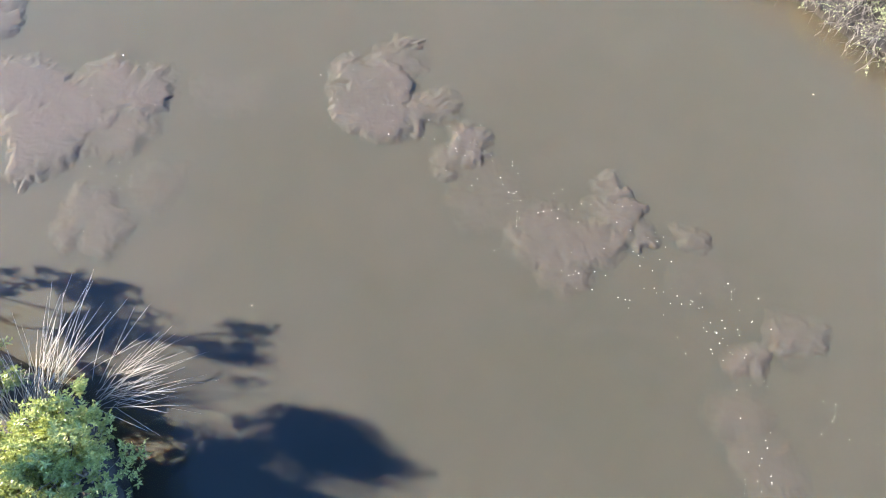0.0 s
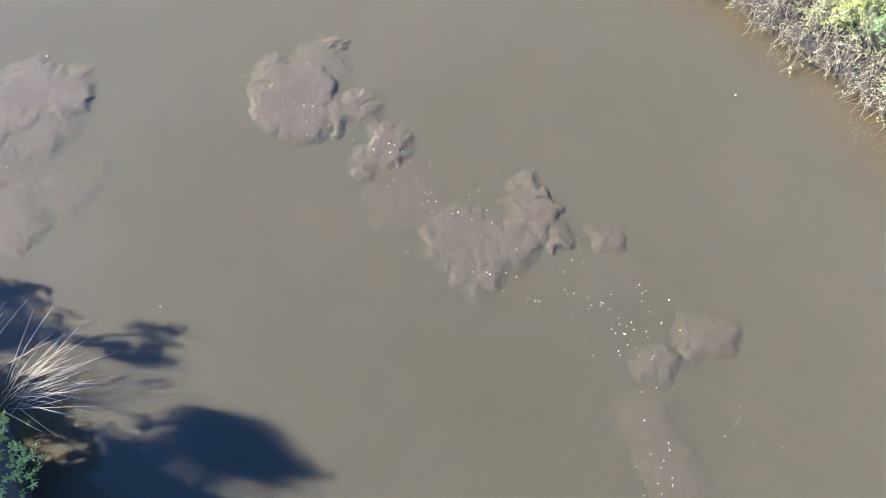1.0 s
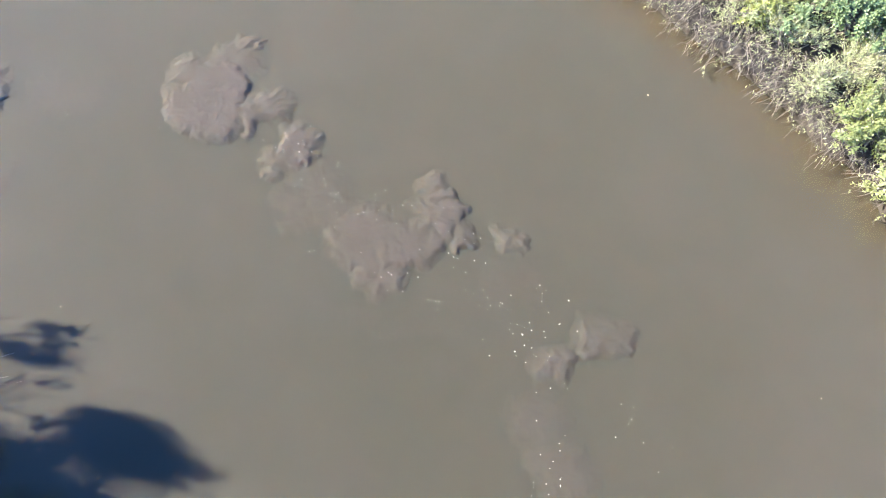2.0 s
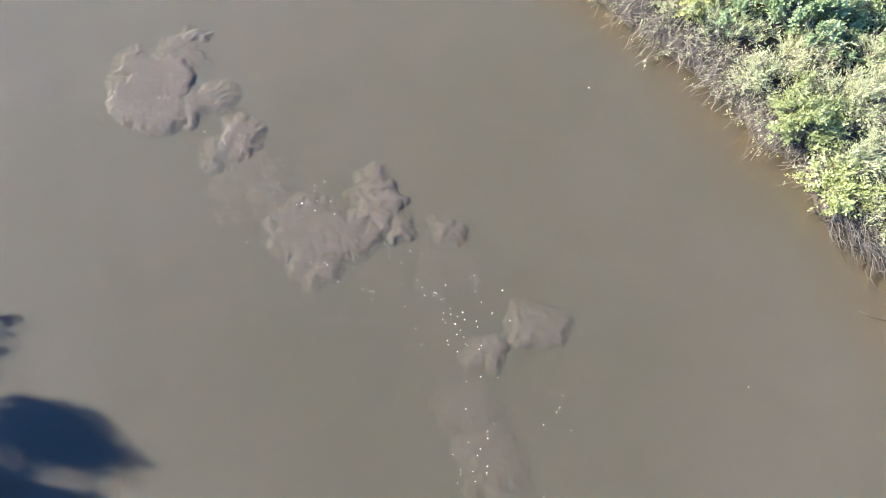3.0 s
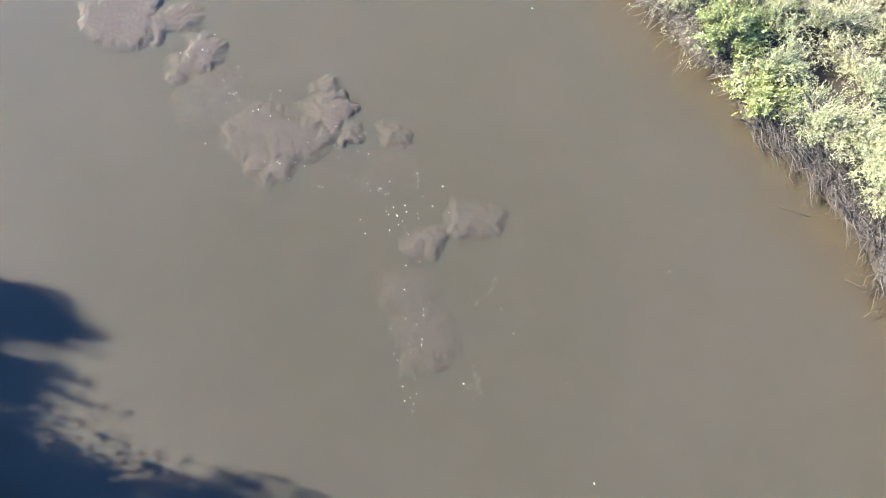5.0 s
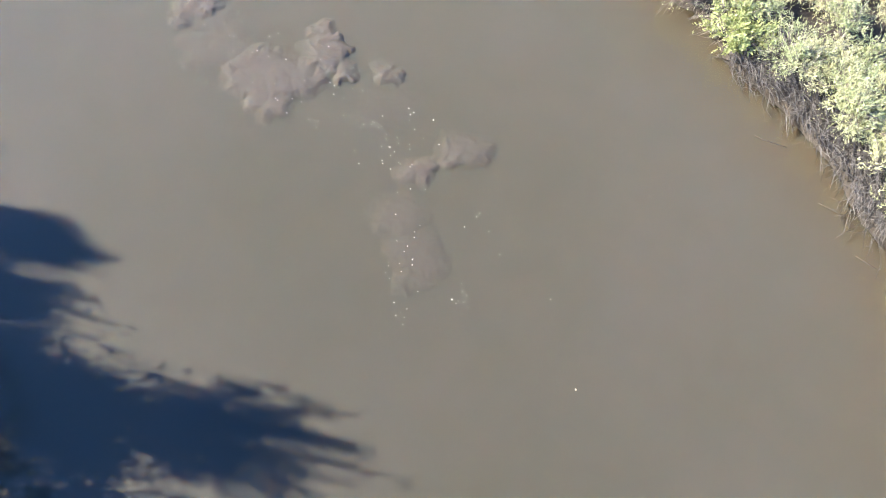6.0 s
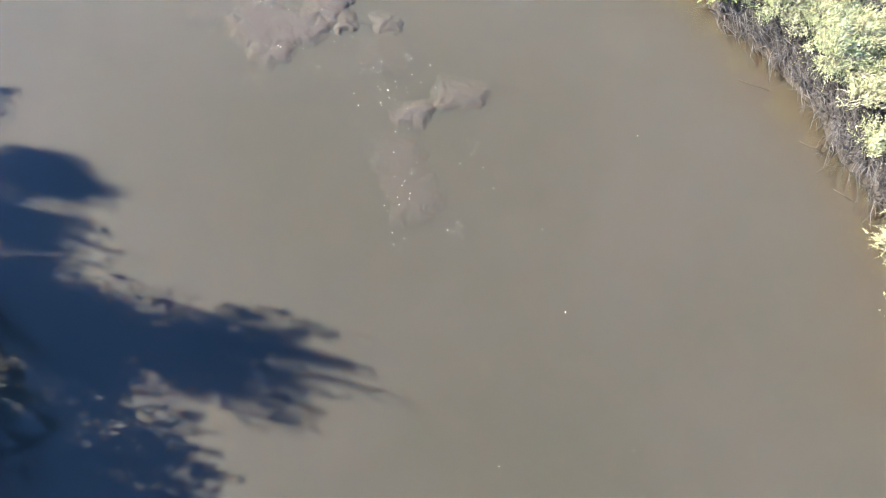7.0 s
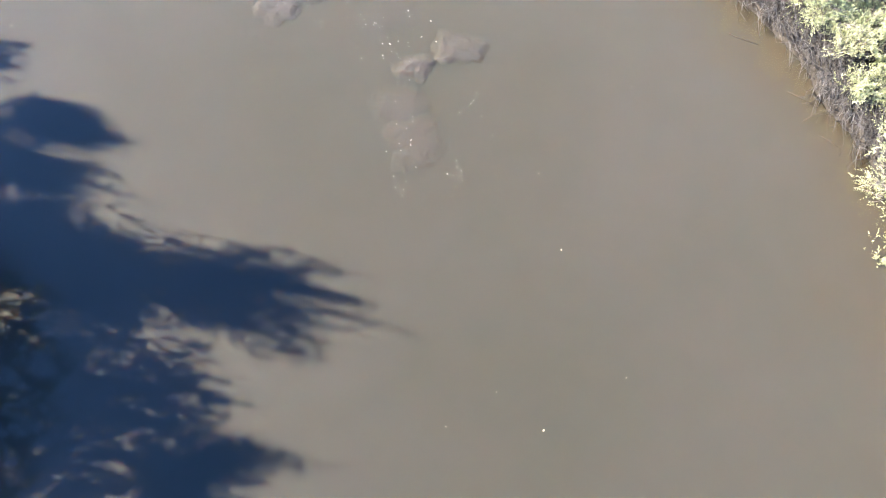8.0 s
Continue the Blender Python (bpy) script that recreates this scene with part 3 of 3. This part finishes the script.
# ---------------------------------------------------------------- far bank
def brushwood(y, seed, count, length, thick, reach, leafy, up=(15, 55), fan=0.5, mat=TWIG, bow=0.0, label="tangle of bare grey twigs hanging over the waterline"):
    """Bare twigs and roots along about 0.7 m of the waterline, some with a few small leaves."""
    rng = np.random.default_rng(seed)
    x0 = float(right_bank(y))
    thing = tagged(new("brushwood"), label, "brushwood", "brushwood along the bank")
    thing.location = (x0, y, 0)
    slope = (float(right_bank(y + 0.3)) - float(right_bank(y - 0.3))) / 0.6
    out = np.array([-1.0, slope, 0]) / math.hypot(1, slope)
    along = np.array([slope, 1.0, 0]) / math.hypot(1, slope)
    s, tips, ways = Sticks(3), [], []
    for k in range(count):
        d = rng.uniform(0.0, reach)
        foot = along * rng.uniform(-0.42, 0.42) - out * (d - 0.05)
        foot[2] = float(ground_z(np.array(x0 + foot[0]), np.array(y + foot[1]))) - 0.03 + rng.uniform(0, 0.14) * min(1, d / 0.3)
        a = rng.normal(-0.1, fan)
        e = radians(rng.uniform(*up))
        w = out * math.cos(a) * math.cos(e) + along * math.sin(a) * math.cos(e) + np.array([0, 0, math.sin(e)])
        L = length * rng.uniform(0.4, 1.15)
        p1 = foot + w * L * 0.35 + rng.normal(0, 0.03, 3)
        p2 = p1 + (w + [0, 0, -0.45] - along * bow) * L * 0.35 + rng.normal(0, 0.03, 3)
        p3 = p2 + (w * (1 - bow) + [0, 0, -1.0] - along * 2 * bow) * L * 0.3 + rng.normal(0, 0.04, 3)
        for p in (p1, p2, p3):
            p[2] = max(p[2], -0.05)
        r = thick * rng.uniform(0.6, 1.3)
        s.add([foot, p1, p2, p3], r, r * 0.35)
        for q in (p1, p2):
            if rng.random() < 0.75:
                v = unit(w + rng.normal(0, 0.6, 3)) * L * rng.uniform(0.2, 0.45)
                s.add([q, q + v * 0.5 + rng.normal(0, 0.015, 3), q + v + [0, 0, -0.03]], r * 0.6, r * 0.25)
                if rng.random() < 0.55:
                    tips.append(q + v), ways.append(v)
    part("twig", s.mesh("brushwood_twig", mat), thing)
    if leafy:
        tips, ways = np.array(tips), unit(np.array(ways))
        m = leafy
        back = rng.uniform(0, 0.16, (len(tips), m, 1))
        at = tips[:, None] - ways[:, None] * back + rng.normal(0, 0.015, (len(tips), m, 3))
        way = ways[:, None] * 0.6 + rng.normal(0, 0.6, (len(tips), m, 3))
        up_v = np.array([0, 0, 1]) + rng.normal(0, 0.5, (len(tips), m, 3))
        k = rng.uniform(0.6, 1.2, len(tips) * m)
        part("leaf_spray", leaves_mesh("brushwood_leaf", at.reshape(-1, 3), way.reshape(-1, 3), up_v.reshape(-1, 3), 0.036 * k, 0.014 * k, LEAF_GREY), thing)["kind"] = "stuff"
    return thing


for k, y in enumerate(np.arange(4.9, 10.2, 0.5)):
    brushwood(y, 300 + k, (100, 120, 85)[k % 3], (0.7, 0.5, 0.8, 0.6)[k % 4], 0.0075, 0.85, (7, 3, 5)[k % 3], fan=0.38)
for k, y in enumerate(np.arange(-3.9, 4.5, 0.45)):
    brushwood(y, 330 + k, (170, 140, 190)[k % 3], (0.55, 0.7, 0.62)[k % 3], 0.0078, 0.95, 0, (10, 75), 1.0, ROOT, 0.45, "tangle of dark dead stems and roots on mud")

rng = np.random.default_rng(77)
GREY = "grey-green fine-leaved shrub over bare twigs"
GREEN = "green bush with glossy rounded leaves on the bank"
PALE = "sunlit yellow-green bush leaning over bare stems"
bush("broadleaf_bush", GREEN, "bush", (11.2, 7.9), (1.6, 0.9, 0.85), 22, 1300, (0.07, 0.035), LEAF_DEEP, seed=41, group="bushes on the bank")
bush("broadleaf_bush", GREEN, "bush", (9.5, 8.5), (0.7, 0.5, 0.6), 10, 420, (0.06, 0.03), LEAF_YELLOW, seed=42, group="bushes on the bank")
bush("broadleaf_bush", GREEN, "bush", (13.4, 7.6), (1.0, 0.9, 0.9), 14, 700, (0.07, 0.035), LEAF_DEEP, seed=48, group="bushes on the bank")
bush("broadleaf_bush", GREEN, "bush", (11.05, 5.7), (0.6, 0.55, 0.85), 14, 640, (0.07, 0.034), LEAF_BROAD, seed=43, sprig_len=0.22, group="bushes on the bank")
bush("broadleaf_bush", PALE, "bush", (11.5, 4.45), (0.72, 0.38, 0.55), 14, 400, (0.075, 0.036), LEAF_LIME, seed=44, lean=(-0.7, 0.1), sprig_len=0.22, group="bushes on the bank")
for k, (x, y, r, h) in enumerate([(13.2, 2.85, 0.5, 0.5), (13.35, 2.2, 0.6, 0.62), (13.75, 1.55, 0.65, 0.7), (13.6, 0.75, 0.45, 0.55), (14.25, 0.4, 0.6, 0.7), (14.1, 2.6, 0.7, 0.75), (14.3, 1.4, 0.7, 0.8), (14.6, 3.2, 0.7, 0.7), (13.0, 3.5, 0.5, 0.55), (14.05, -0.5, 0.5, 0.6), (14.7, 0.2, 0.6, 0.7), (13.95, -1.3, 0.5, 0.6), (13.7, -2.3, 0.6, 0.6), (14.6, -2.6, 0.7, 0.7), (14.6, -1.5, 0.6, 0.7)]):
    fine = k % 3 != 0
    bush("fine_shrub" if fine else "broadleaf_bush", PALE, "bush", (x, y), (r, r * 0.85, h), 10, 430, (0.07, 0.017) if fine else (0.055, 0.024), (LEAF_PALE, LEAF_PALE, LEAF_STRAW)[k % 3], seed=50 + k, lean=(-0.3, -0.05), sprig_len=0.22, wisp=fine, group="bushes on the bank")

spots = []
for k, y in enumerate(np.arange(-3.6, 10.6, 0.72)):
    for row, d in enumerate((0.55, 1.25, 2.05, 2.9, 3.8, 4.8)):
        x = float(right_bank(y)) + (d + (0.3 if y < 4.4 else 0.12)) / 0.78 + rng.normal(0, 0.15)
        near = min(math.hypot(x - u, (y - v) * 1.2) for u, v in ((11.05, 5.7), (11.3, 4.35), (11.9, 4.25), (10.6, 7.8), (11.4, 7.9), (12.2, 7.8)))
        if x < 15.4 and near > 0.6 and not (y < 4.0 and row == 0):
            spots.append((x, y + rng.normal(0, 0.2), row))
for y in np.arange(2.3, 4.3, 0.42):
    spots.append((float(right_bank(y)) + 1.1 + rng.normal(0, 0.1), y, 1))
for k, (x, y, row) in enumerate(spots):
    dry = noise.noise(Vector((x * 0.55, y * 0.55, 4.0))) + 0.1 * (x - 12.2)
    leaf_mat, label = (LEAF_STRAW, "pale straw-green shrub with narrow leaves") if dry > 0.05 else (LEAF_GREY, GREY)
    bush("fine_shrub", label, "shrub", (x, y), (0.62, 0.56, rng.uniform(0.36, 0.74)), 6, 400, (0.07, 0.015), leaf_mat, seed=100 + k, lean=(-0.35, -0.2), leaf_count=10, sprig_len=0.28, wisp=True, group="shrubs on the bank", inner=0.12)

# ---------------------------------------------------------------- on the water
def floating_stick(points, r, label="half-sunk dead stick lying in shallow water"):
    s = Sticks(5)
    s.add(points, r * 0.7, r * 0.35)
    return tagged(new("floating_stick", s.mesh("floating_stick", BARK)), label, "stick", "sticks in the water")


floating_stick([(11.50, 2.33, 0.05), (11.65, 2.28, 0.0), (12.1, 2.13, -0.05)], 0.014, "half-sunk stick with a pale broken end above water")
floating_stick([(12.38, 0.92, 0.04), (12.6, 0.8, 0.02), (12.87, 0.66, -0.03)], 0.012)
floating_stick([(12.55, 0.26, 0.03), (12.72, 0.36, 0.03), (12.95, 0.44, -0.03)], 0.012)
floating_stick([(12.78, -0.10, 0.05), (12.92, -0.2, 0.04), (13.1, -0.3, -0.02)], 0.012)
floating_stick([(11.72, 3.05, 0.10), (11.76, 2.9, 0.07), (11.8, 2.7, -0.04)], 0.008)
floating_stick([(12.1, 2.9, 0.22), (12.2, 2.75, 0.12), (12.25, 2.5, 0.0)], 0.012)
floating_stick([(13.0, 0.95, 0.16), (13.25, 1.0, 0.22), (13.5, 0.9, 0.2)], 0.01)


def floating_leaf(x, y, size, turn):
    a = np.array([[0, 0, 0.004]])
    me = leaves_mesh("floating_leaf", a, np.array([[1.0, 0.1, 0.05]]), np.array([[0.05, 0, 1.0]]), np.array([size]), np.array([size * 0.6]), DRY_LEAF)
    ob = tagged(new("floating_leaf", me), "small pale dry leaf floating on the water", "leaf", "floating leaves")
    ob.location, ob.rotation_euler = (x, y, 0.004), (0, 0, turn)
    return ob


for k, (x, y, size) in enumerate([(-3.32, 2.74, 0.03), (3.94, 2.1, 0.02), (7.34, 6.9, 0.045), (7.26, -5.37, 0.045), (6.53, -4.79, 0.02), (8.62, -4.58, 0.02), (7.75, -2.37, 0.04), (7.46, -0.83, 0.02), (9.39, 1.1, 0.02), (5.71, -5.32, 0.02)]):
    floating_leaf(x, y, size, k * 1.3)


def foam(label, spots, count, seed):
    """Loose bubbles on the water; spots: x, y, spread."""
    rng = np.random.default_rng(seed)
    verts, faces = [], []
    for k in range(count):
        x, y, w = spots[rng.integers(len(spots))]
        cx, cy, r = x + rng.normal(0, w), y + rng.normal(0, w), rng.uniform(0.0035, 0.0085) * (1.6 if rng.random() < 0.12 else 1)
        base = len(verts)
        for q in range(6):
            verts.append((cx + r * math.cos(q * math.pi / 3), cy + r * math.sin(q * math.pi / 3), 0.001))
        for q in range(6):
            verts.append((cx + 0.6 * r * math.cos(q * math.pi / 3), cy + 0.6 * r * math.sin(q * math.pi / 3), 0.001 + 0.7 * r))
        verts.append((cx, cy, 0.001 + r))
        for q in range(6):
            n = (q + 1) % 6
            faces += [[base + q, base + n, base + 6 + n, base + 6 + q], [base + 6 + q, base + 6 + n, base + 12]]
    return tagged(new("foam_bubbles", mesh_of("foam_bubbles", verts, faces, FOAM, True)), label, "foam", "foam on the water", "stuff")


foam("scattered white bubbles over a silt cloud", [(-7.4, 6.6, 0.9), (-6.2, 6.6, 0.7), (-5.9, 5.3, 0.3), (-4.6, 6.4, 0.8)], 34, 1)
foam("white bubbles along the edge of a silt cloud", [(-1.2, 6.9, 0.5), (-0.3, 6.4, 0.4), (0.5, 5.7, 0.25), (0.9, 5.2, 0.4), (1.6, 4.5, 0.4)], 50, 2)
foam("white bubbles along the edge of a silt cloud", [(2.3, 4.6, 0.3), (3.2, 4.3, 0.35), (3.8, 3.9, 0.2), (2.4, 3.3, 0.4), (3.4, 3.1, 0.4)], 50, 3)
foam("loose white bubbles over a silt cloud", [(-1.7, 6.6, 0.35), (-0.9, 7.1, 0.35), (0.55, 6.0, 0.2), (1.3, 4.6, 0.35)], 34, 8)
foam("strings of white bubbles on the water", [(4.0, 2.7, 0.25), (4.4, 2.35, 0.18), (5.1, 2.8, 0.2), (4.9, 2.2, 0.3), (4.7, 1.9, 0.25), (5.3, 1.5, 0.35)], 45, 4)
foam("strings of white bubbles on the water", [(4.6, 1.9, 0.15), (5.2, 0.2, 0.3), (4.8, -0.1, 0.2), (5.9, -0.8, 0.14), (6.4, 0.6, 0.3), (4.9, -1.0, 0.15)], 50, 5)
